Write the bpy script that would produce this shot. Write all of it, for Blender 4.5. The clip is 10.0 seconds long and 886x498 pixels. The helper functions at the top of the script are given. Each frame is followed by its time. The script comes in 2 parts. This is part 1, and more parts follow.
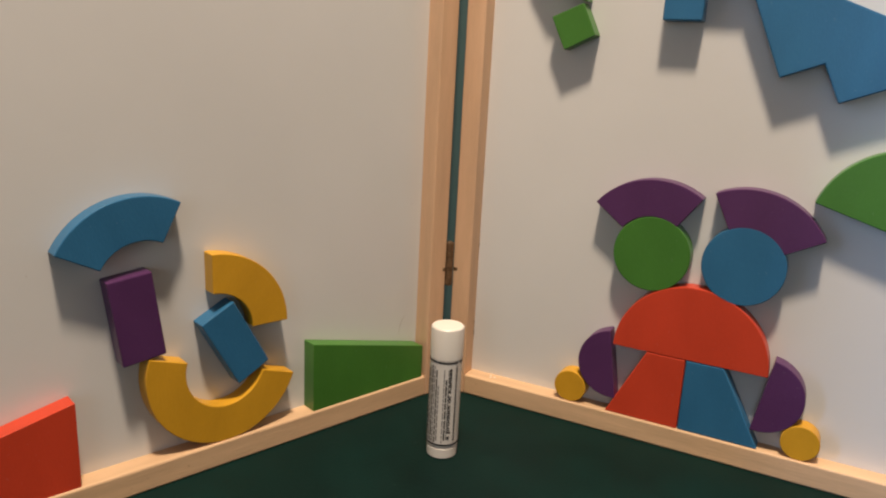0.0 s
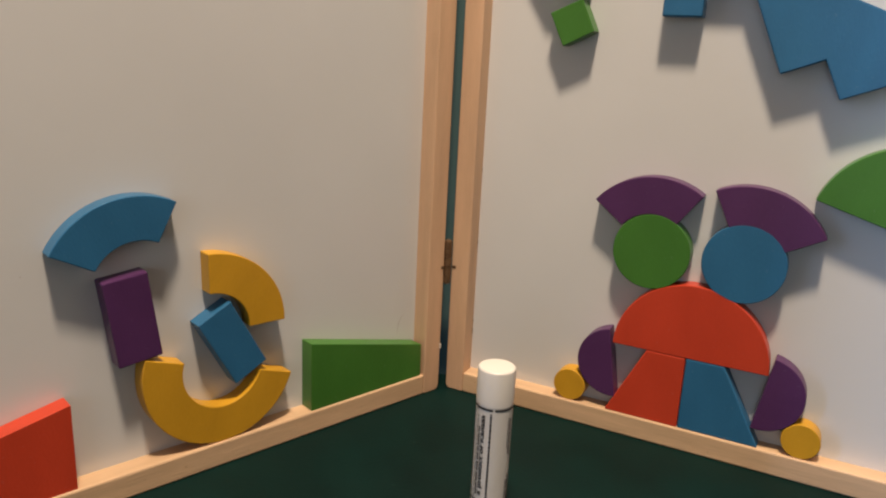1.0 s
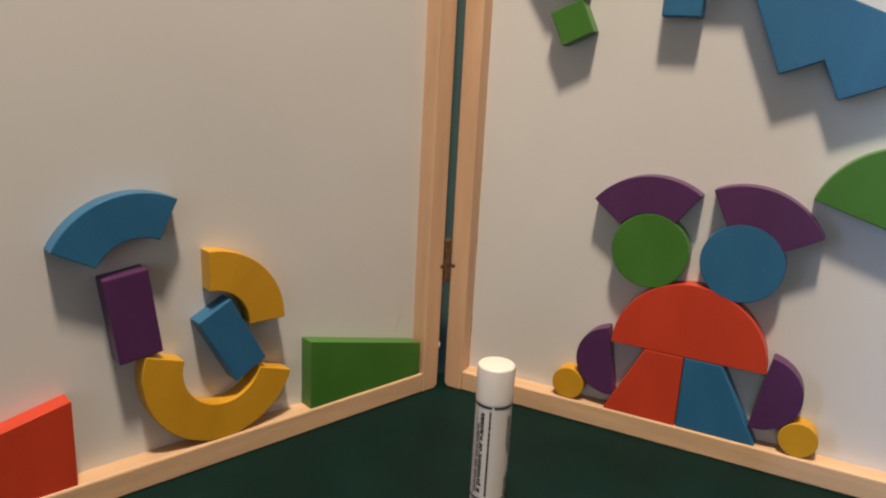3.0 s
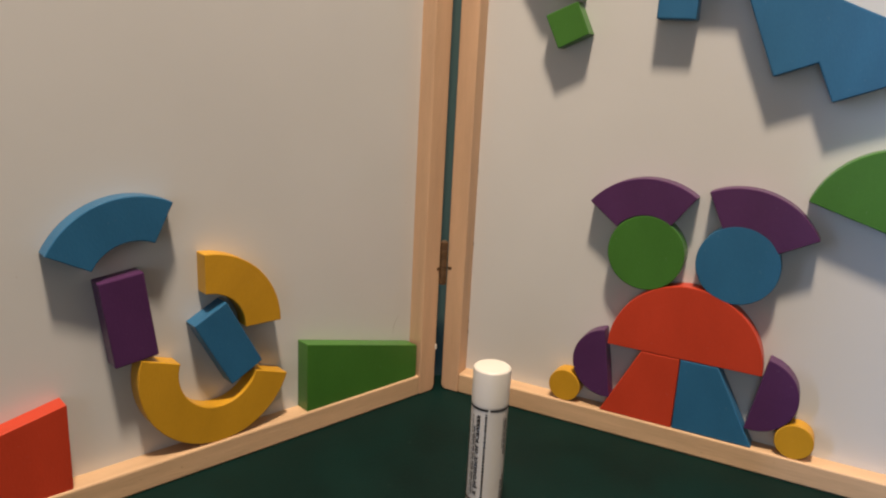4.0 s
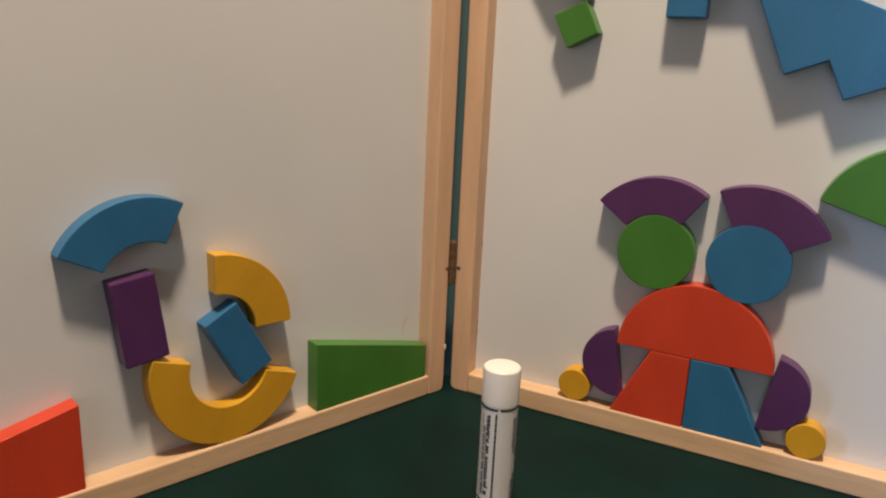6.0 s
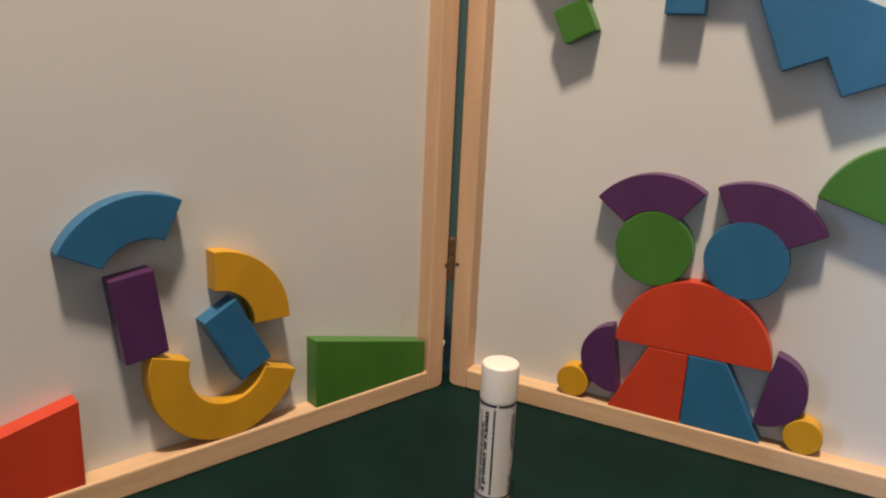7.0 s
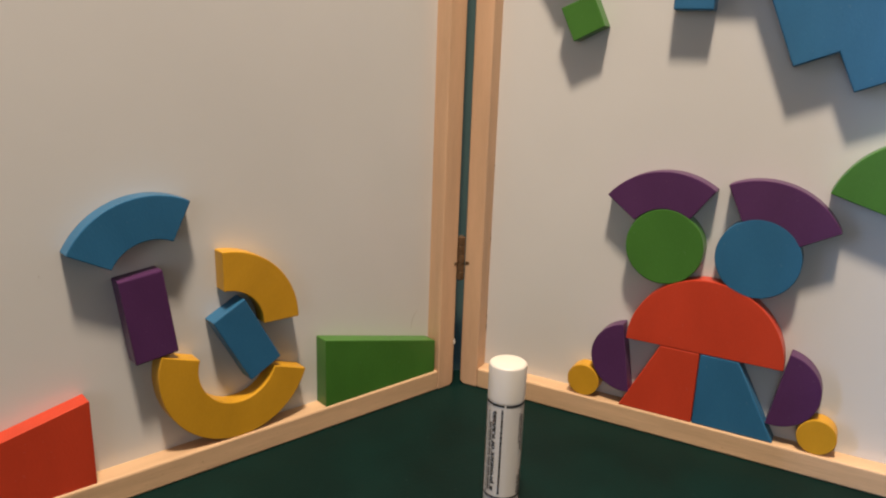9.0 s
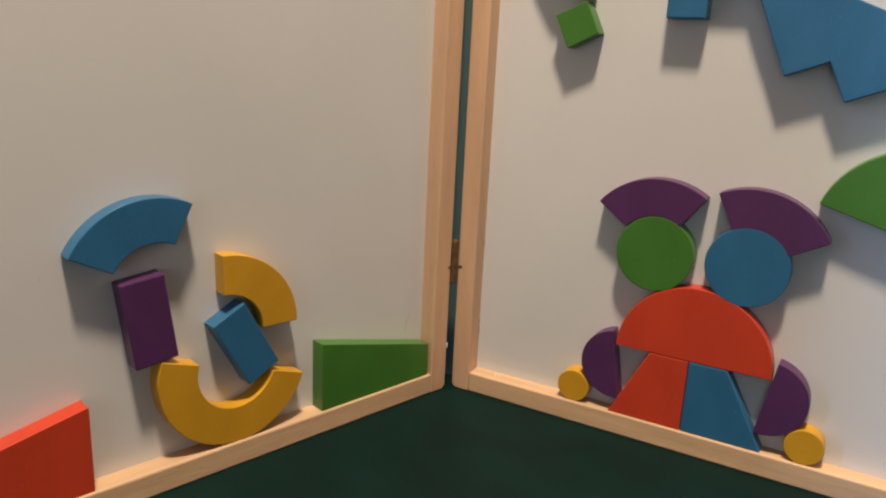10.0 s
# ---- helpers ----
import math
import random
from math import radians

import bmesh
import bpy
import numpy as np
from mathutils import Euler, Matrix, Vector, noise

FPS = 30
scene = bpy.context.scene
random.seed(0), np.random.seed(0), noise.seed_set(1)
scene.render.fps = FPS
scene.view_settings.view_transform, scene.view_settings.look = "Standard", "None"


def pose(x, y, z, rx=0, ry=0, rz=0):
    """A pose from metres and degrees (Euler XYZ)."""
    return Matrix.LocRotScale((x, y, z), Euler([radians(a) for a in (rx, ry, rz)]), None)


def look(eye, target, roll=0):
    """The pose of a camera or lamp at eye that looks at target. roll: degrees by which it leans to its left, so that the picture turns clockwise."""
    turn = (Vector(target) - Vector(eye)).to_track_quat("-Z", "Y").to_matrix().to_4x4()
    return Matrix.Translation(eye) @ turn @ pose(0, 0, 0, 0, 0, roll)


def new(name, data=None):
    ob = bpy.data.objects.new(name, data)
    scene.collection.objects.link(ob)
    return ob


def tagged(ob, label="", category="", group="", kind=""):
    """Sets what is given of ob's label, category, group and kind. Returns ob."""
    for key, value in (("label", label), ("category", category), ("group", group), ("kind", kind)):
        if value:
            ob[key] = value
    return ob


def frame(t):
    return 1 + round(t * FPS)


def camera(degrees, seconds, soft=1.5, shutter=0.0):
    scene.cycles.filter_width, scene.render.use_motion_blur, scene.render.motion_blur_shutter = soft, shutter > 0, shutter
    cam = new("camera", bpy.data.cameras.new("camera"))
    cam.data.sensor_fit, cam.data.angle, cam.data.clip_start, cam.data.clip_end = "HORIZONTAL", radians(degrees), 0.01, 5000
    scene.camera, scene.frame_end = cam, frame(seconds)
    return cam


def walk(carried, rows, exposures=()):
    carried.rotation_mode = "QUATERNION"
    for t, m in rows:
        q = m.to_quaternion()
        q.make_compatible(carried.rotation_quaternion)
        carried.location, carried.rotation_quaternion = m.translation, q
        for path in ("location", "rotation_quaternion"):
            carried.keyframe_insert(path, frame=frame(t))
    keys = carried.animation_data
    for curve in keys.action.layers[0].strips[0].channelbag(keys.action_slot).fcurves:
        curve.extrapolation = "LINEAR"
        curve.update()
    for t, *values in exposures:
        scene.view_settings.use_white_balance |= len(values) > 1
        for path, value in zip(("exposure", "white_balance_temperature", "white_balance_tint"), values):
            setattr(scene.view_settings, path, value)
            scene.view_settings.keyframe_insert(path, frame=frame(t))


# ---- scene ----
cam = camera(62.0, 10.0, soft=2.1)
walk(cam, [
    (0.0, pose(-0.0619, -0.4030, 0.1905, 75.606, -2.869, -7.233)),
    (0.5, pose(-0.0623, -0.4008, 0.1903, 75.417, -2.887, -7.382)),
    (1.0, pose(-0.0615, -0.4001, 0.1913, 75.258, -2.726, -7.393)),
    (1.5, pose(-0.0608, -0.4014, 0.1913, 75.270, -2.611, -7.362)),
    (2.0, pose(-0.0626, -0.4006, 0.1902, 75.401, -2.973, -7.775)),
    (2.5, pose(-0.0632, -0.4013, 0.1902, 75.334, -2.956, -7.533)),
    (4.0, pose(-0.0615, -0.4017, 0.1910, 75.461, -2.872, -7.672)),
    (4.5, pose(-0.0631, -0.4019, 0.1904, 75.735, -2.579, -7.858)),
    (5.0, pose(-0.0604, -0.4012, 0.1906, 75.465, -2.368, -6.834)),
    (5.5, pose(-0.0625, -0.4014, 0.1904, 75.516, -2.543, -7.074)),
    (7.0, pose(-0.0623, -0.4023, 0.1916, 75.095, -2.555, -7.235)),
    (7.5, pose(-0.0618, -0.4016, 0.1914, 74.846, -2.495, -6.295)),
    (8.0, pose(-0.0614, -0.4029, 0.1915, 75.132, -2.805, -6.164)),
    (8.5, pose(-0.0613, -0.4036, 0.1922, 75.148, -2.463, -6.588)),
    (9.0, pose(-0.0576, -0.4019, 0.1924, 74.843, -1.942, -5.961)),
    (9.5, pose(-0.0627, -0.4006, 0.1915, 75.197, -2.223, -6.860)),
    (9.6, pose(-0.0627, -0.4006, 0.1915, 75.205, -2.235, -6.850)),
    (9.7, pose(-0.0627, -0.4012, 0.1921, 75.283, -2.699, -7.018)),
    (9.8, pose(-0.0627, -0.4012, 0.1921, 75.283, -2.699, -7.018)),
    (9.9, pose(-0.0633, -0.4035, 0.1918, 75.300, -2.760, -7.038)),
    (10.0, pose(-0.0633, -0.4035, 0.1918, 75.300, -2.760, -7.038)),
], exposures=[(0.0, 0.03), (0.4, -0.05), (7.2, -0.06), (7.9, 0.03), (9.8, 0.05), (9.9, -0.05), (10.0, -0.05)])

# ---------------------------------------------------------------- light
world = bpy.data.worlds.new("world")
scene.world = world
world.use_nodes = True
wn = world.node_tree
sky = wn.nodes.new("ShaderNodeTexSky")
sky.sky_type, sky.sun_disc = 'NISHITA', False
sky.sun_elevation, sky.sun_rotation = radians(25), radians(150)
wn.links.new(sky.outputs[0], wn.nodes["Background"].inputs[0])
wn.nodes["Background"].inputs[1].default_value = 0.08
scene.view_settings.exposure = 0.0


def lamp(name, kind, energy, colour, m):
    data = bpy.data.lights.new(name, kind)
    data.energy, data.color = energy, colour
    ob = new(name, data)
    ob.matrix_world = m
    return data


# the room's warm lamp, high above the table
hanging = lamp("lamp_light", 'POINT', 79, (1.0, 0.80, 0.625), pose(-0.074, -0.412, 1.20))
hanging.shadow_soft_size = 0.055
# daylight in the openings of the two windows
south_light = lamp("south_window_light", 'AREA', 5, (0.68, 0.81, 1.0), look((-1.00, -2.40, 0.55), (-1.00, 0, 0.55)))
south_light.shape, south_light.size, south_light.size_y = 'RECTANGLE', 0.8, 1.3
west_light = lamp("west_window_light", 'AREA', 20, (0.38, 0.58, 1.0), look((-1.90, -0.43, 0.60), (0, -0.43, 0.60)))
west_light.shape, west_light.size, west_light.size_y = 'RECTANGLE', 0.20, 1.2


# ---------------------------------------------------------------- materials
def material(name, colour, rough=0.5, vary=0.12, scale=30.0, fine=400.0, bump=0.05, stretch=(1, 1, 1), coat=0.0, metal=0.0, spec=0.5, depth=0.0004, wear=0.08, flecks=0.0, fleck_scale=700.0, fleck_colour=(0.6, 0.55, 0.5)):
    """A surface with broad and fine variation of colour, and fine relief."""
    m = bpy.data.materials.new(name)
    m.use_nodes = True
    t = m.node_tree
    n, ln = t.nodes, t.links
    b = n["Principled BSDF"]
    co = n.new("ShaderNodeTexCoord")
    mp = n.new("ShaderNodeMapping")
    mp.inputs["Scale"].default_value = stretch
    ln.new(co.outputs["Object"], mp.inputs["Vector"])
    big = n.new("ShaderNodeTexNoise")
    big.inputs["Scale"].default_value, big.inputs["Detail"].default_value = scale, 4
    small = n.new("ShaderNodeTexNoise")
    small.inputs["Scale"].default_value, small.inputs["Detail"].default_value = fine, 3
    for x in (big, small):
        ln.new(mp.outputs[0], x.inputs["Vector"])
    mix = n.new("ShaderNodeMath")
    mix.operation = 'MULTIPLY_ADD'
    mix.inputs[1].default_value = 0.25
    ln.new(small.outputs["Fac"], mix.inputs[0])
    ln.new(big.outputs["Fac"], mix.inputs[2])
    ramp = n.new("ShaderNodeValToRGB")
    lo = [c * (1 - vary) for c in colour]
    hi = [min(1, c * (1 + vary)) for c in colour]
    ramp.color_ramp.elements[0].position, ramp.color_ramp.elements[0].color = 0.30, (*lo, 1)
    ramp.color_ramp.elements[1].position, ramp.color_ramp.elements[1].color = 1.00, (*hi, 1)
    ln.new(mix.outputs[0], ramp.inputs[0])
    skin = ramp.outputs[0]
    if flecks:
        # sparse small chips and scuffs
        spot = n.new("ShaderNodeTexNoise")
        spot.inputs["Scale"].default_value, spot.inputs["Detail"].default_value = fleck_scale, 2
        ln.new(co.outputs["Object"], spot.inputs["Vector"])
        cut = n.new("ShaderNodeMapRange")
        cut.inputs["From Min"].default_value, cut.inputs["From Max"].default_value = 0.70, 0.76
        cut.inputs["To Max"].default_value = flecks
        ln.new(spot.outputs["Fac"], cut.inputs["Value"])
        blend = n.new("ShaderNodeMix")
        blend.data_type = 'RGBA'
        blend.inputs["B"].default_value = (*fleck_colour, 1)
        ln.new(cut.outputs[0], blend.inputs["Factor"])
        ln.new(skin, blend.inputs["A"])
        skin = blend.outputs["Result"]
    ln.new(skin, b.inputs["Base Color"])
    b.inputs["Metallic"].default_value = metal
    b.inputs["Specular IOR Level"].default_value = spec
    b.inputs["Coat Weight"].default_value = coat
    rr = n.new("ShaderNodeMapRange")
    rr.inputs["To Min"].default_value, rr.inputs["To Max"].default_value = rough - wear, rough + wear
    ln.new(big.outputs["Fac"], rr.inputs["Value"])
    ln.new(rr.outputs[0], b.inputs["Roughness"])
    bp = n.new("ShaderNodeBump")
    bp.inputs["Strength"].default_value, bp.inputs["Distance"].default_value = bump, depth
    ln.new(small.outputs["Fac"], bp.inputs["Height"])
    ln.new(bp.outputs[0], b.inputs["Normal"])
    return m


PAINT = {
    "red": (0.52, 0.050, 0.019), "yellow": (0.57, 0.300, 0.018), "green": (0.052, 0.170, 0.024),
    "blue": (0.026, 0.130, 0.258), "purple": (0.080, 0.025, 0.094),
}
paint = {k: material(k + "_paint", v, rough=0.36, vary=0.14, scale=55, fine=1400, bump=0.20, stretch=(1, 0.35, 1), wear=0.06, spec=0.42,
                     flecks=0.10, fleck_scale=620, fleck_colour=[0.5 * c + 0.3 for c in v]) for k, v in PAINT.items()}
BEECH = (0.60, 0.385, 0.232)
wood = material("beech", BEECH, rough=0.50, vary=0.19, scale=110, fine=1100, bump=0.3, stretch=(1, 0.10, 1), flecks=0.35, fleck_scale=420, fleck_colour=(0.30, 0.16, 0.08))
wood_rail = material("beech_rail", (0.62, 0.420, 0.245), rough=0.50, vary=0.22, scale=110, fine=1100, bump=0.3, stretch=(0.10, 1, 1), flecks=0.35, fleck_scale=420, fleck_colour=(0.30, 0.16, 0.08))
white = material("whiteboard", (0.635, 0.638, 0.617), rough=0.24, vary=0.045, scale=9, fine=25, bump=0.0, spec=0.5, wear=0.015)
table_paint = material("table_green", (0.0014, 0.0142, 0.0118), rough=0.6, vary=0.45, scale=22, fine=500, bump=0.2, spec=0.12,
                       flecks=0.35, fleck_scale=230, fleck_colour=(0.022, 0.045, 0.040))
teal = material("teal_wall", (0.060, 0.118, 0.106), rough=0.8, vary=0.08, scale=4, fine=120, bump=0.1)
plaster = material("plaster", (0.33, 0.285, 0.26), rough=0.85, vary=0.05, scale=3, fine=90, bump=0.1)
floorwood = material("floor_wood", (0.24, 0.15, 0.09), rough=0.5, vary=0.25, scale=5, fine=60, stretch=(1, 0.1, 1))
brass = material("old_brass", (0.150, 0.085, 0.040), rough=0.5, vary=0.5, scale=300, fine=1500, metal=0.35)
steel = material("screw_steel", (0.32, 0.24, 0.16), rough=0.4, vary=0.3, scale=400, fine=1500, metal=0.8)
plastic = material("white_plastic", (0.72, 0.69, 0.62), rough=0.38, vary=0.02, scale=60, fine=500, bump=0.02)
sticker = material("label_film", (0.64, 0.62, 0.57), rough=0.33, vary=0.03, scale=90, fine=700, bump=0.03)
ink = material("black_ink", (0.018, 0.017, 0.017), rough=0.5, vary=0.3, scale=400, fine=2000, bump=0.0)
grey_ink = material("grey_ink", (0.20, 0.195, 0.185), rough=0.5, vary=0.3, scale=500, fine=2500, bump=0.0)
pencil = material("pencil_grey", (0.50, 0.48, 0.45), rough=0.7, vary=0.3, scale=300, fine=1500, bump=0.0)


# ---------------------------------------------------------------- mesh helpers
def finish(bm, name, mat, angle=16):
    me = bpy.data.meshes.new(name)
    bmesh.ops.recalc_face_normals(bm, faces=bm.faces[:])
    bm.to_mesh(me)
    bm.free()
    for p in me.polygons:
        p.use_smooth = True
    me.set_sharp_from_angle(angle=radians(angle))
    me.materials.append(mat)
    return me


def part(name, bm, mat, parent, label="", m=None):
    ob = new(name, finish(bm, name, mat))
    ob.parent = parent
    if m is not None:
        ob.matrix_local = m
    return tagged(ob, label) if label else ob


def box(x0, x1, y0, y1, z0, z1, bevel=0.0, segments=2):
    bm = bmesh.new()
    bmesh.ops.create_cube(bm, size=1)
    for v in bm.verts:
        v.co = ((x0 + x1) / 2 + v.co.x * (x1 - x0), (y0 + y1) / 2 + v.co.y * (y1 - y0), (z0 + z1) / 2 + v.co.z * (z1 - z0))
    if bevel:
        bmesh.ops.bevel(bm, geom=bm.edges[:], offset=bevel, segments=segments, profile=0.5, affect='EDGES')
    return bm


def prism(outline, z0, z1, bevel=0.0007, segments=2):
    """A flat outline drawn out from z0 to z1, its rims rounded."""
    bm = bmesh.new()
    low = [bm.verts.new((x, y, z0)) for x, y in outline]
    top = [bm.verts.new((x, y, z1)) for x, y in outline]
    n = len(outline)
    bm.faces.new(low[::-1])
    front = bm.faces.new(top)
    for i in range(n):
        bm.faces.new((low[i], low[(i + 1) % n], top[(i + 1) % n], top[i]))
    bm.normal_update()
    if bevel:
        rim = [e for e in bm.edges if e.calc_face_angle(0) > 0.6]
        bmesh.ops.bevel(bm, geom=rim, offset=bevel, segments=segments, profile=0.5, affect='EDGES', clamp_overlap=True)
    return bm


def arc(r, a0, a1, n):
    return [(r * math.cos(radians(a0 + (a1 - a0) * i / n)), r * math.sin(radians(a0 + (a1 - a0) * i / n))) for i in range(n + 1)]


def rounded(pts, r, n=4):
    """The outline with its corners rounded to radius r."""
    out = []
    k = len(pts)
    for i in range(k):
        p, a, b = Vector(pts[i]), Vector(pts[i - 1]), Vector(pts[(i + 1) % k])
        u, v = (a - p).normalized(), (b - p).normalized()
        d = r / math.tan(max(0.2, u.angle(v) / 2))
        p0, p1 = p + u * d, p + v * d
        for j in range(n + 1):
            t = j / n
            q = p0 * (1 - t) ** 2 + p * 2 * t * (1 - t) + p1 * t * t
            out.append((q.x, q.y))
    return out


# ---------------------------------------------------------------- the two boards
PHI = radians(54.84)
DEEP = 0.0104          # from the frame's front down to the white panel
THICK = 0.0092         # of the wooden shapes
RAIL = 0.0120
S, C = math.sin(PHI), math.cos(PHI)
# x to the right along the board, y up, z out of the board; the origin where the two fronts meet on the table
LEFT = Matrix(((S, 0, C, 0), (C, 0, -S, 0), (0, 1, 0, 0), (0, 0, 0, 1)))
RIGHT = Matrix(((S, 0, -C, 0), (-C, 0, -S, 0), (0, 1, 0, 0), (0, 0, 0, 1)))
SWING_LEFT = pose(0, 0, 0, 0, 0, 1.75)       # both boards are pushed in at the very end
SWING_RIGHT = pose(0, 0, 0, 0, 0, -2.15)
swung, swung_left = [], []                   # what goes with each


def board(frame_m, side, near, width, height, label):
    """A framed whiteboard; side -1 runs to the left of the corner, 1 to the right. near: the gap beside the hinge."""
    top = new("whiteboard")
    top.matrix_world = frame_m
    tagged(top, label, "whiteboard", "folding whiteboard panels")
    back = -DEEP - 0.007
    post = 0.0111 if side > 0 else 0.0117
    a, b = near, near + post
    far0, far1 = width - 0.0125, width

    def span(u0, u1):
        return (u0, u1) if side > 0 else (-u1, -u0)

    for u0, u1, outer in ((a, b, a), (far0, far1, far1)):
        x0, x1 = span(u0, u1)
        pts = [(x0, 0.0), (x1, 0.0), (x1, height), (x0, height)]
        ob = (outer if side > 0 else -outer)
        # only the outer bottom and top corners are rounded
        soft = []
        for p in pts:
            if abs(p[0] - ob) < 1e-6:
                s = 1 if p[0] == x0 else -1
                t = 1 if p[1] == 0 else -1
                r = 0.0032
                cx, cy = p[0] + s * r, p[1] + t * r
                start = {(1, 1): 180, (-1, 1): 270, (-1, -1): 0, (1, -1): 90}[(s, t)]
                soft += [(cx + r * math.cos(radians(start + 90 * i / 5)), cy + r * math.sin(radians(start + 90 * i / 5))) for i in range(6)]
            else:
                soft.append(p)
        part("post", prism(soft, back, 0.0, 0.0008), wood, top)
    x0, x1 = span(b, far0)
    part("bottom_rail", box(x0, x1, 0.0001, RAIL, back, -0.0002, 0.0009), wood_rail, top)
    part("top_rail", box(x0, x1, height - RAIL, height - 0.0003, back, -0.0002, 0.0007), wood_rail, top)
    panel = part("panel", box(x0 - 0.002, x1 + 0.002, RAIL - 0.002, height - RAIL + 0.002, -DEEP - 0.004, -DEEP), white, top, "white dry-erase panel")
    return top, panel


left_board, left_panel = board(LEFT, -1, 0.0044, 0.30, 0.33, "white dry-erase board in a beech wood frame, hinged at the corner")
right_board, right_panel = board(RIGHT, 1, 0.0009, 0.36, 0.33, "white dry-erase board in a beech wood frame, angled on the table")
swung.append(right_board)
swung_left.append(left_board)


def stroke(pts, width):
    """A thin drawn line on the panel."""
    bm = bmesh.new()
    pairs = []
    for i, p in enumerate(pts):
        d = Vector(pts[min(i + 1, len(pts) - 1)]) - Vector(pts[max(i - 1, 0)])
        nrm = Vector((-d.y, d.x)).normalized() * width / 2 * (0.4 + 0.6 * math.sin(math.pi * (i + 0.5) / len(pts)))
        pairs.append((bm.verts.new((p[0] + nrm.x, p[1] + nrm.y, -DEEP + 0.00012)), bm.verts.new((p[0] - nrm.x, p[1] - nrm.y, -DEEP + 0.00012))))
    for (a, b), (c, d) in zip(pairs, pairs[1:]):
        bm.faces.new((a, b, d, c))
    return bm


mark = [(-0.0290 + 0.0052 * (1 - math.cos(t * 0.16)), 0.0375 + 0.0105 * math.sin(t * 0.16)) for t in range(10)]
part("pencil_mark", stroke(mark, 0.0005), pencil, left_panel, "faint curved pencil stroke")
for u, z, r in ((0.2150, 0.1025, 0.0003), (0.0230, 0.1130, 0.0003), (0.052, 0.139, 0.0002), (0.235, 0.150, 0.0003)):
    part("speck", prism(arc(r, 0, 360, 9)[:-1], -DEEP, -DEEP + 0.00015, 0), pencil, left_panel, m=pose(-u, z, 0))
for x, z in ((0.0262, 0.0), (0.0290, 0.0012), (0.0270, 0.0021)):
    tagged(part("crumb", prism(rounded([(-0.0006, -0.0003), (0.0005, -0.0004), (0.0007, 0.0003), (-0.0004, 0.0004)], 0.0002), 0, 0.0004, 0.0001), plastic, right_board,
                m=pose(x, RAIL, -DEEP + 0.0035 + z, -90, 0, 0)), "white crumb of chalk")
for z, ln in ((0.0355, 0.0016), (0.0420, 0.0009), (0.0890, 0.0012), (0.1310, 0.0007)):
    part("nick", prism(rounded([(-0.0004, -ln), (0.0003, -ln * 0.6), (0.0003, ln * 0.7), (-0.0003, ln)], 0.0002), 0, 0.0002, 0), steel, right_board, m=pose(0.01215, z, -DEEP + 0.0008, 0, 90, 0))
part("paint_chip", prism(rounded([(-0.0004, -0.002), (0.0006, -0.0012), (0.0005, 0.0018), (-0.0005, 0.001)], 0.0003), 0, 0.0004, 0.0001), plastic, left_board, "small white paint chip", m=pose(-0.0047, 0.0275, 0.0))


# ---------------------------------------------------------------- the wooden shapes
def shape(name, colour, outline, m, label, bevel=0.0004, round_to=0.0, thick=THICK):
    if round_to:
        outline = rounded(outline, round_to)
    ob = new(name, finish(prism(outline, -DEEP + 0.0002, -DEEP + thick, bevel), name, paint[colour]))
    ob.matrix_world = m
    tagged(ob, label, "toy block", "magnetic wooden shapes")
    return ob


def on_left(u, z, turn=0.0):
    return LEFT @ pose(-u, z, 0, 0, 0, turn)


def on_right(u, z, turn=0.0):
    return RIGHT @ pose(u, z, 0, 0, 0, turn)


def ring(r1, r0, half):
    """Part of a ring about its centre, symmetric about +y."""
    n = max(10, int(half / 2.5))
    return arc(r1, 90 - half, 90 + half, n) + arc(r0, 90 + half, 90 - half, n)


def half_disc(r):
    return arc(r, 0, 180, 44)


def disc(r):
    return arc(r, 0, 360, 64)[:-1]


def flat(pts, side):
    """An outline given on the board, about its own middle."""
    cu = sum(p[0] for p in pts) / len(pts)
    cz = sum(p[1] for p in pts) / len(pts)
    out = [((p[0] - cu) * side, p[1] - cz) for p in pts]
    if sum(out[i - 1][0] * out[i][1] - out[i][0] * out[i - 1][1] for i in range(len(out))) < 0:
        out.reverse()
    return out, cu, cz


R1, R0 = 0.0378, 0.0192

# on the left board
swung_left += [shape("half_ring", "yellow", ring(0.0371, 0.0193, 90), on_left(0.1384, 0.0490, 161.4), "yellow painted wooden half ring lying open upwards on the ledge")]
swung_left += [shape("ring_segment", "blue", ring(R1, R0, 44.5), on_left(0.1735, 0.0936, 18.0), "blue painted wooden curved segment stuck to the whiteboard", thick=0.0085)]
swung_left += [shape("quarter_ring", "yellow", ring(0.0373, 0.0189, 45.6), on_left(0.1435, 0.0655, -45.0), "yellow painted wooden quarter ring stuck to the whiteboard", thick=0.0085)]
swung_left += [shape("rectangle_block", "purple", [(-0.0093, -0.0190), (0.0093, -0.0190), (0.0093, 0.0190), (-0.0093, 0.0190)], on_left(0.1774, 0.0797, 7.2), "purple painted wooden rectangle standing on the whiteboard", 0.0011, 0.0008)]
swung_left += [shape("rectangle_block", "blue", [(-0.0089, -0.0184), (0.0089, -0.0184), (0.0089, 0.0184), (-0.0089, 0.0184)], on_left(0.1334, 0.0591, 28.4), "blue painted wooden rectangle leaning in the half ring", 0.0008, 0.0005)]
o, cu, cz = flat([(0.0916, RAIL), (0.0183, RAIL), (0.0183, 0.0312), (0.0916, 0.0488)], -1)
swung_left += [shape("trapezoid_block", "green", o, on_left(cu, cz), "green painted wooden trapezoid with a sloping top on the ledge", 0.0009, 0.0005)]
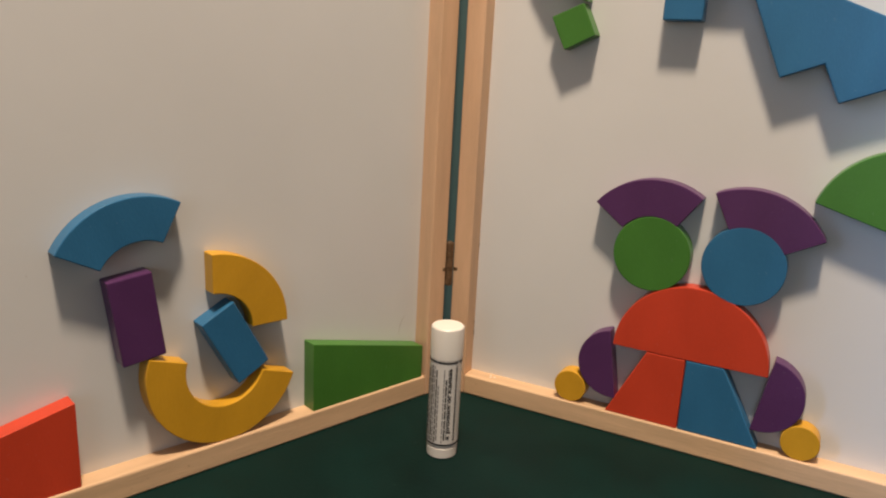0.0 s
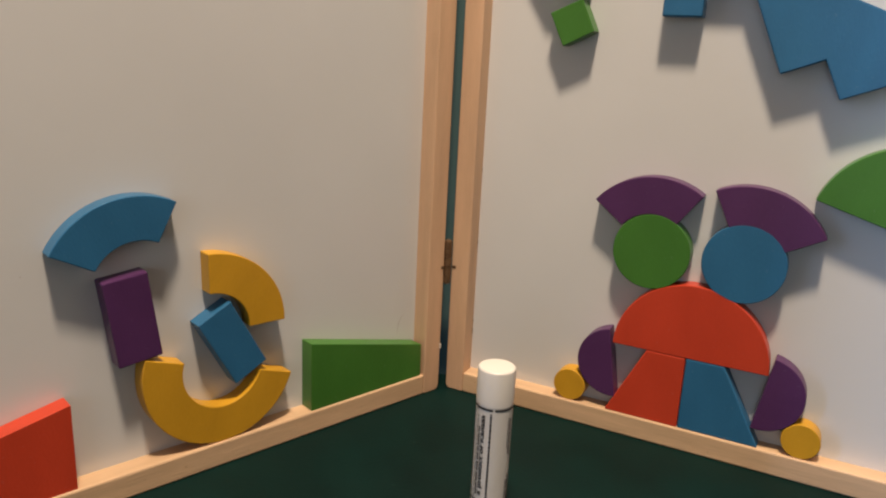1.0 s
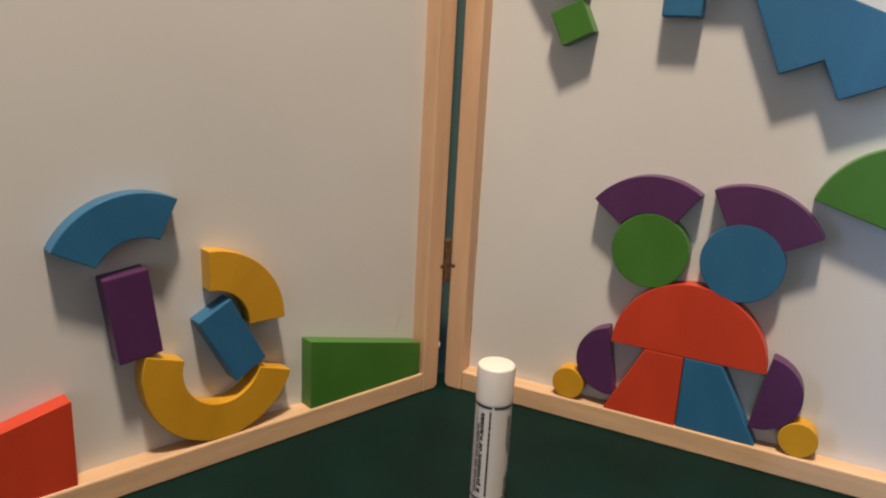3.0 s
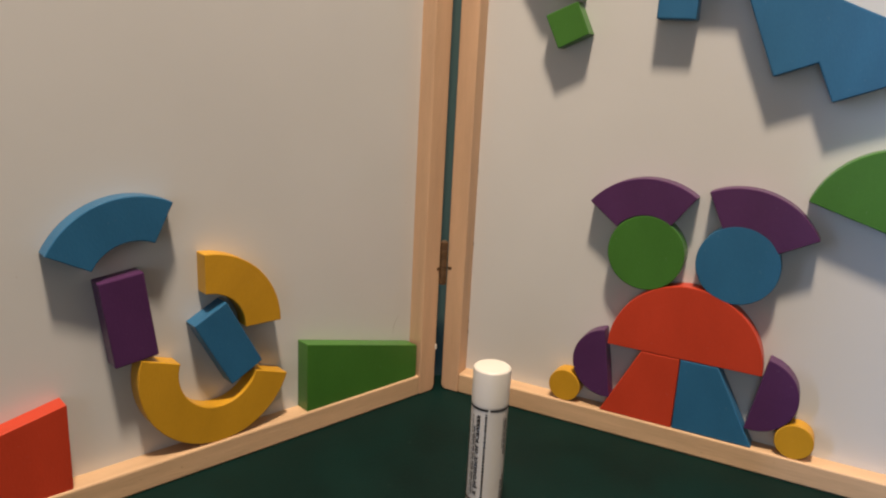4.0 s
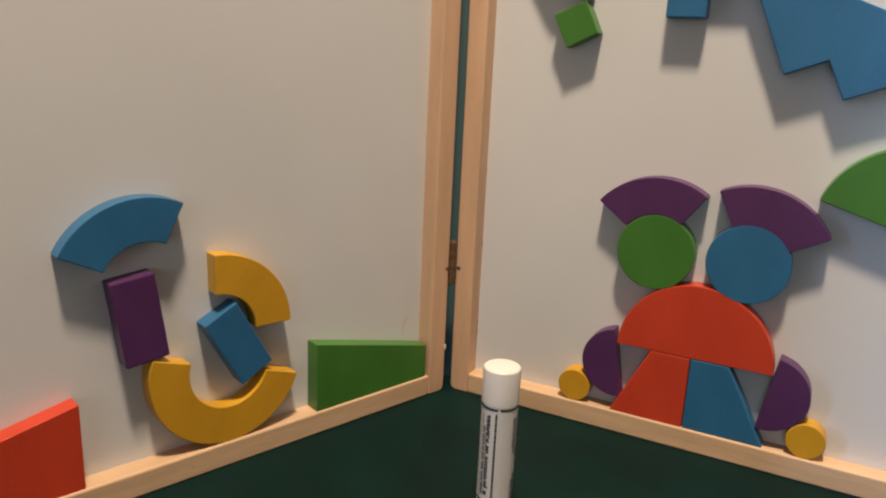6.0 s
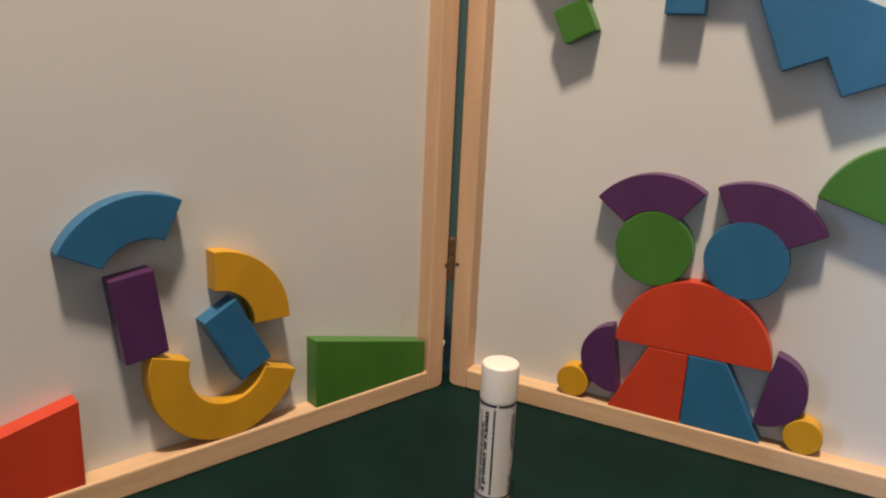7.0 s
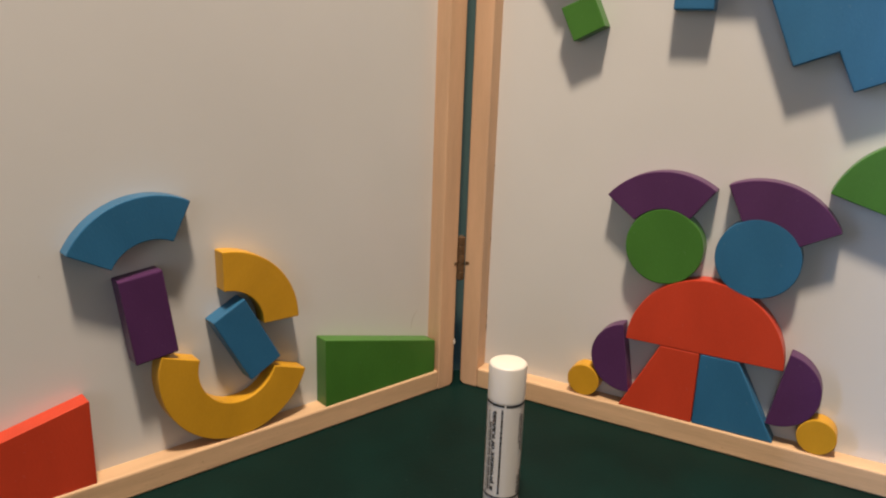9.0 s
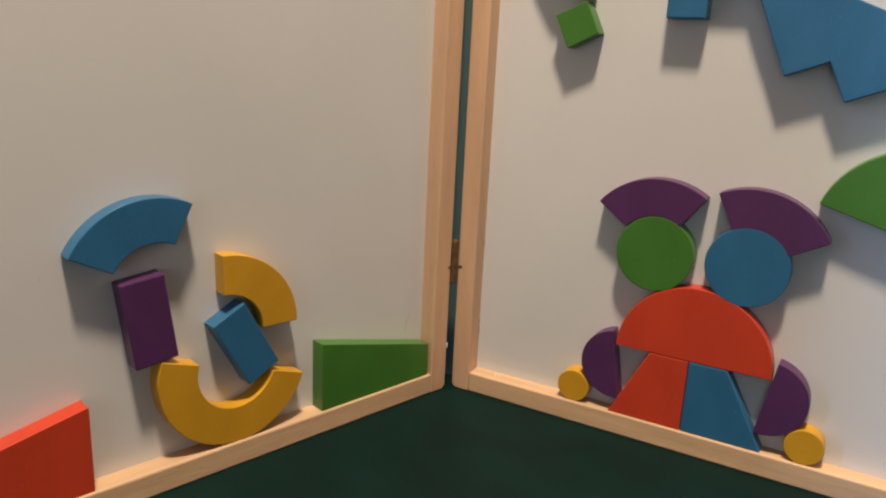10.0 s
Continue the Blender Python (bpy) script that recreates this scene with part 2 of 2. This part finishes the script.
o, cu, cz = flat([(0.2038, RAIL), (0.2770, RAIL), (0.2770, 0.0325), (0.2038, 0.0498)], -1)
swung_left += [shape("trapezoid_block", "red", o, on_left(cu, cz), "red painted wooden trapezoid with a sloping top on the ledge", 0.0009, 0.0005)]

# on the right board: the figure
swung += [
    shape("round_block", "green", disc(0.0190), on_right(0.1103, 0.1015), "green painted round wooden disc on top of the red half disc"),
    shape("round_block", "blue", disc(0.0191), on_right(0.1536, 0.1024), "blue painted round wooden disc on top of the red half disc"),
    shape("half_disc", "red", half_disc(0.0379), on_right(0.1344, 0.0501), "red painted wooden half disc resting on two trapezoids"),
    shape("half_disc", "purple", half_disc(0.0187), on_right(0.0975, 0.0386, 90 + 9.5), "small purple painted wooden half disc beside the red trapezoid"),
    shape("half_disc", "purple", half_disc(0.0190), on_right(0.1711, 0.0405, -90 - 9.8), "small purple painted wooden half disc beside the blue trapezoid"),
    shape("ring_segment", "purple", ring(R1, R0, 44), on_right(0.1098, 0.1012, 8.5), "purple painted wooden curved segment over the green disc"),
    shape("ring_segment", "purple", ring(R1, R0, 44), on_right(0.1532, 0.1018, -18.0), "purple painted wooden curved segment over the blue disc"),
    shape("small_round_block", "yellow", disc(0.0088), on_right(0.0756, 0.0208), "small yellow painted wooden disc standing on the ledge"),
    shape("small_round_block", "yellow", disc(0.0088), on_right(0.1908, 0.0208), "small yellow wooden disc beside the purple half disc"),
]
o, cu, cz = flat([(0.0960, RAIL), (0.1338, RAIL), (0.1338, 0.0500), (0.1143, 0.0500)], 1)
swung.append(shape("trapezoid_block", "red", o, on_right(cu, cz), "red painted wooden trapezoid with one slanted side on the ledge", 0.0006))
o, cu, cz = flat([(0.1341, RAIL), (0.1727, RAIL), (0.1523, 0.0500), (0.1341, 0.0500)], 1)
swung.append(shape("trapezoid_block", "blue", o, on_right(cu, cz), "blue painted wooden trapezoid with one slanted side on the ledge", 0.0006))
# above the figure
swung.append(shape("half_disc", "green", half_disc(0.0379), on_right(0.2152, 0.1256, -17.2), "green painted wooden half disc stuck to the whiteboard"))
# the arm above z 0.2318 is unseen, added to cast the shadow left of the block
o, cu, cz = flat([(0.1562, 0.1901), (0.1733, 0.1969), (0.1812, 0.1805), (0.2132, 0.1935), (0.2049, 0.2125), (0.1650, 0.2284),
                  (0.1650, 0.2500), (0.1205, 0.2500), (0.1205, 0.2318), (0.1377, 0.2318)], 1)
swung.append(shape("stepped_block", "blue", o, on_right(cu, cz), "large blue painted wooden block with a stepped lower edge", 0.0006))
o, cu, cz = flat([(0.1022, 0.2135), (0.1203, 0.2135), (0.1203, 0.2318), (0.1022, 0.2318)], 1)
swung.append(shape("square_block", "blue", o, on_right(cu, cz), "blue painted wooden square stuck to the whiteboard", 0.0008, 0.0009))
o, cu, cz = flat([(0.0555, 0.1983), (0.0709, 0.2059), (0.0636, 0.2210), (0.0477, 0.2140)], 1)
swung.append(shape("square_block", "green", o, on_right(cu, cz), "small green painted wooden square set at a tilt", 0.0007, 0.0005))
o, cu, cz = flat([(0.0455, 0.2270), (0.0655, 0.2214), (0.0600, 0.2420), (0.0345, 0.2450)], 1)
swung.append(shape("wedge_block", "green", o, on_right(cu, cz), "green painted wooden wedge above the tilted square", 0.0007, 0.0005))


# ---------------------------------------------------------------- the hinge in the gap
def cylinder(r, z0, z1, n=20, bevel=0.0):
    return prism(arc(r, 0, 360, n)[:-1], z0, z1, bevel)


HINGE_Z = 0.0780
hinge = new("hinge")
hinge.matrix_world = pose(-0.0016, -0.0008, HINGE_Z)
tagged(hinge, "small tarnished brass hinge between the two board frames", "hinge")
for i in range(5):
    part("knuckle", cylinder(0.0022, -0.0125 + i * 0.0050, -0.0077 + i * 0.0050, 18, 0.0002), brass, hinge)
part("pin", cylinder(0.0012, -0.0131, 0.0131, 12), steel, hinge)
for side_m, x in ((LEFT, -0.0056), (RIGHT, 0.0026)):
    part("leaf", prism(rounded([(-0.0012, -0.0009), (0.0012, -0.0009), (0.0012, 0.0009), (-0.0012, 0.0009)], 0.0006), -0.0004, 0.0002, 0.0001), brass, hinge,
         "small brass hinge leaf", m=hinge.matrix_world.inverted() @ side_m @ pose(x, HINGE_Z - 0.0030, 0))


# ---------------------------------------------------------------- the lip balm
TUBE_H, TUBE_R = 0.0678, 0.0079


def lathe(profile, n=48):
    bm = bmesh.new()
    rings = []
    for r, z in profile:
        rings.append([bm.verts.new((r * math.cos(2 * math.pi * i / n), r * math.sin(2 * math.pi * i / n), z)) for i in range(n)])
    for a, b in zip(rings, rings[1:]):
        for i in range(n):
            bm.faces.new((a[i], a[(i + 1) % n], b[(i + 1) % n], b[i]))
    bm.faces.new(rings[0][::-1])
    bm.faces.new(rings[-1])
    return bm


def wrapped(a0, a1, z0, z1, r, n=0):
    """A thin patch on the tube between two angles (degrees, 0 faces -y) and two heights."""
    bm = bmesh.new()
    n = n or max(1, int(abs(a1 - a0) / 5))
    vs = []
    for i in range(n + 1):
        a = radians(a0 + (a1 - a0) * i / n)
        p = (r * math.sin(a), -r * math.cos(a))
        vs.append((bm.verts.new((*p, z0)), bm.verts.new((*p, z1))))
    for (a, b), (c, d) in zip(vs, vs[1:]):
        bm.faces.new((a, c, d, b))
    return bm


def print_text(words, size, angle, z0, z1, r, bold=0.0):
    """Words that run up the tube from z0 to z1, wrapped round it at an angle."""
    cu = bpy.data.curves.new("text", 'FONT')
    cu.body, cu.size, cu.offset, cu.resolution_u = words, size, bold, 3
    ob = new("text", cu)
    deps = bpy.context.evaluated_depsgraph_get()
    deps.update()
    me = bpy.data.meshes.new_from_object(ob.evaluated_get(deps))
    bpy.data.objects.remove(ob)
    bpy.data.curves.remove(cu)
    bm = bmesh.new()
    bm.from_mesh(me)
    bpy.data.meshes.remove(me)
    long = (z1 - z0) / max(v.co.x for v in bm.verts)
    for v in bm.verts:
        a = radians(angle) - v.co.y / r          # letters' tops to the left
        v.co = (r * math.sin(a), -r * math.cos(a), z0 + v.co.x * long)
    return bm


tube = new("lip_balm_tube")
tagged(tube, "white plastic lip balm tube with black print, standing on the table", "lip balm")
R = TUBE_R
part("body", lathe([(R - 0.0012, 0.0), (R - 0.0004, 0.0006), (R - 0.0003, 0.0052), (R - 0.0009, 0.0056), (R - 0.0009, 0.0060), (R - 0.0003, 0.0064), (R - 0.0003, 0.0525)]), plastic, tube)
part("cap", lathe([(R - 0.0007, 0.0517), (R, 0.0520), (R + 0.0001, 0.0662), (R - 0.0001, 0.0672), (R - 0.0006, 0.0677), (R - 0.0013, 0.0678)], 64), plastic, tube, "smooth white cap")
label_sheet = part("label_sheet", wrapped(-174, 174, 0.0068, 0.0516, R - 0.00012, 60), sticker, tube, "white printed paper label")
RI = R + 0.00002
part("printed_line", wrapped(3, 357, 0.0505, 0.0514, RI, 90), ink, label_sheet, "thin black line")
part("printed_line", wrapped(-172, 172, 0.0074, 0.0083, RI, 60), ink, label_sheet, "thin black line")
part("text", print_text("a product of Kansas", 0.0026, -27, 0.0108, 0.0482, RI, 0.00008), ink, label_sheet, "black lettering")
part("text", print_text("free range", 0.0040, 203, 0.0110, 0.0400, RI, 0.00010), ink, label_sheet, "black lettering")
part("text", print_text("100% pure", 0.0034, 181, 0.0140, 0.0330, RI, 0.00008), ink, label_sheet, "black lettering")


def bars(a, width, z0, z1, mat, words, gap=0.0005):
    """A line of unreadable print: plain bars that run up the tube."""
    rnd = random.Random(int(a * 7 + z0 * 1e5))
    z = z0
    bm = bmesh.new()
    while z < z1 - 0.0004:
        ln = min(z1 - z, rnd.uniform(0.5, 1.5) * words)
        one = wrapped(a - width / 2, a + width / 2, z, z + ln, RI, 2)
        me = bpy.data.meshes.new("bar")
        one.to_mesh(me)
        one.free()
        bm.from_mesh(me)
        bpy.data.meshes.remove(me)
        z += ln + gap * rnd.uniform(0.7, 1.3)
    tagged(part("printed_bar", bm, mat, label_sheet), kind="stuff")


bars(-8, 6.5, 0.0098, 0.0492, ink, 0.0009, 0.0003)
for a, w, z0, z1, mat, ln in ((-38, 4.5, 0.0110, 0.0475, grey_ink, 0.0030), (-46, 5.5, 0.0105, 0.0425, ink, 0.0040), (-54, 4, 0.0090, 0.0475, grey_ink, 0.0026),
                              (-74, 5, 0.0100, 0.0390, grey_ink, 0.0030), (-82, 5, 0.0088, 0.0475, ink, 0.0035), (-91, 5, 0.0088, 0.0485, grey_ink, 0.0032), (-100, 6, 0.0088, 0.0488, ink, 0.0038),
                              (-109, 5, 0.0088, 0.0485, grey_ink, 0.0030), (52, 4, 0.0330, 0.0470, grey_ink, 0.0040), (60, 5, 0.0300, 0.0465, ink, 0.0050), (68, 4, 0.0290, 0.0460, grey_ink, 0.0040),
                              (58, 7, 0.0090, 0.0180, grey_ink, 0.0030), (68, 6, 0.0085, 0.0200, ink, 0.0040), (78, 5, 0.0085, 0.0200, grey_ink, 0.0030),
                              (221, 15, 0.0100, 0.0440, ink, 0.0024), (240, 8, 0.0085, 0.0475, ink, 0.0020),
                              (161, 4, 0.0290, 0.0420, grey_ink, 0.0030), (153, 4, 0.0300, 0.0460, grey_ink, 0.0030), (145, 4, 0.0300, 0.0470, grey_ink, 0.0030)):
    bars(a, w, z0, z1, mat, ln)
part("printed_patch", wrapped(134, 163, 0.0095, 0.0275, RI), grey_ink, label_sheet, "grey printed panel")


# ---------------------------------------------------------------- table and room
table = new("table")
table.matrix_world = pose(0, 0, 0)
tagged(table, "table with a smooth dark green painted top", "table")
part("tabletop", box(-0.75, 0.75, -0.85, 0.021, -0.028, 0.0, 0.003), table_paint, table)
for sx in (-1, 1):
    for y in (-0.78, -0.03):
        part("leg", box(sx * 0.68 - 0.025, sx * 0.68 + 0.025, y - 0.025, y + 0.025, -0.75, -0.029, 0.003), wood, table)


def structure(name, bm, mat):
    ob = new(name, finish(bm, name, mat))
    return tagged(ob, kind="structure")


X0, X1, Y0, Y1, Z0, Z1 = -1.9, 1.9, -2.4, 0.023, -0.75, 1.75
structure("floor", box(X0, X1, Y0, Y1, Z0 - 0.1, Z0), floorwood)
structure("ceiling", box(X0, X1, Y0, Y1, Z1, Z1 + 0.1), plaster)
structure("wall_north", box(X0, X1, Y1, Y1 + 0.1, Z0, Z1), teal)
structure("wall_east", box(X1, X1 + 0.1, Y0, Y1, Z0, Z1), plaster)


def joined(boxes):
    """Several boxes in one mesh: a wall round its opening."""
    bm = bmesh.new()
    for b in boxes:
        piece = box(*b)
        me = bpy.data.meshes.new("piece")
        piece.to_mesh(me)
        piece.free()
        bm.from_mesh(me)
        bpy.data.meshes.remove(me)
    return bm


WX0, WX1, WZ0, WZ1 = -1.42, -0.58, -0.12, 1.22
wall = joined([(a, b, Y0 - 0.12, Y0, c, d) for a, b, c, d in ((X0, WX0, Z0, Z1), (WX1, X1, Z0, Z1), (WX0, WX1, Z0, WZ0), (WX0, WX1, WZ1, Z1))])
structure("wall_south", wall, plaster)
WY0, WY1, VZ0, VZ1 = -0.54, -0.32, -0.02, 1.22
wall = joined([(X0 - 0.12, X0, a, b, c, d) for a, b, c, d in ((Y0, WY0, Z0, Z1), (WY1, Y1, Z0, Z1), (WY0, WY1, Z0, VZ0), (WY0, WY1, VZ1, Z1))])
structure("wall_west", wall, plaster)


# ---------------------------------------------------------------- what moves
def motions():
    stand0 = pose(-0.0113, -0.0733, 0.0, 0, 0, 42)
    stand1 = pose(0.0033, -0.1224, 0.0, 0, 0, -13)
    d = Vector((-0.337, -0.941, 0)).normalized()
    up = Vector((0, 0, 1))
    x = up.cross(d)
    lying = Matrix(((x.x, up.x, d.x, -0.0136), (x.y, up.y, d.y, -0.0826), (x.z, up.z, d.z, TUBE_R + 0.0001), (0, 0, 0, 1))) @ pose(0, 0, 0, 0, 0, -18)
    away = pose(0.16, -0.52, 0.0, 0, 0, -40)

    def between(a, b, t):
        q = a.to_quaternion().slerp(b.to_quaternion(), t)
        return Matrix.LocRotScale(a.translation.lerp(b.translation, t), q, None)

    walk(tube, [
        (0.0, stand0), (1 / 30, between(stand0, lying, 0.33)), (2 / 30, between(stand0, lying, 0.67)), (0.1, lying), (0.2, lying),
        (7 / 30, between(lying, stand1, 0.33)), (8 / 30, between(lying, stand1, 0.67)), (0.3, stand1), (9.6, stand1), (9.7, away), (10.0, away),
    ])
    for things, swing in ((swung, SWING_RIGHT), (swung_left, SWING_LEFT)):
        for ob in things:
            m = ob.matrix_world.copy()
            walk(ob, [(0.0, m), (9.8, m), (9.9, swing @ m), (10.0, swing @ m)])


bpy.context.view_layer.update()
motions()
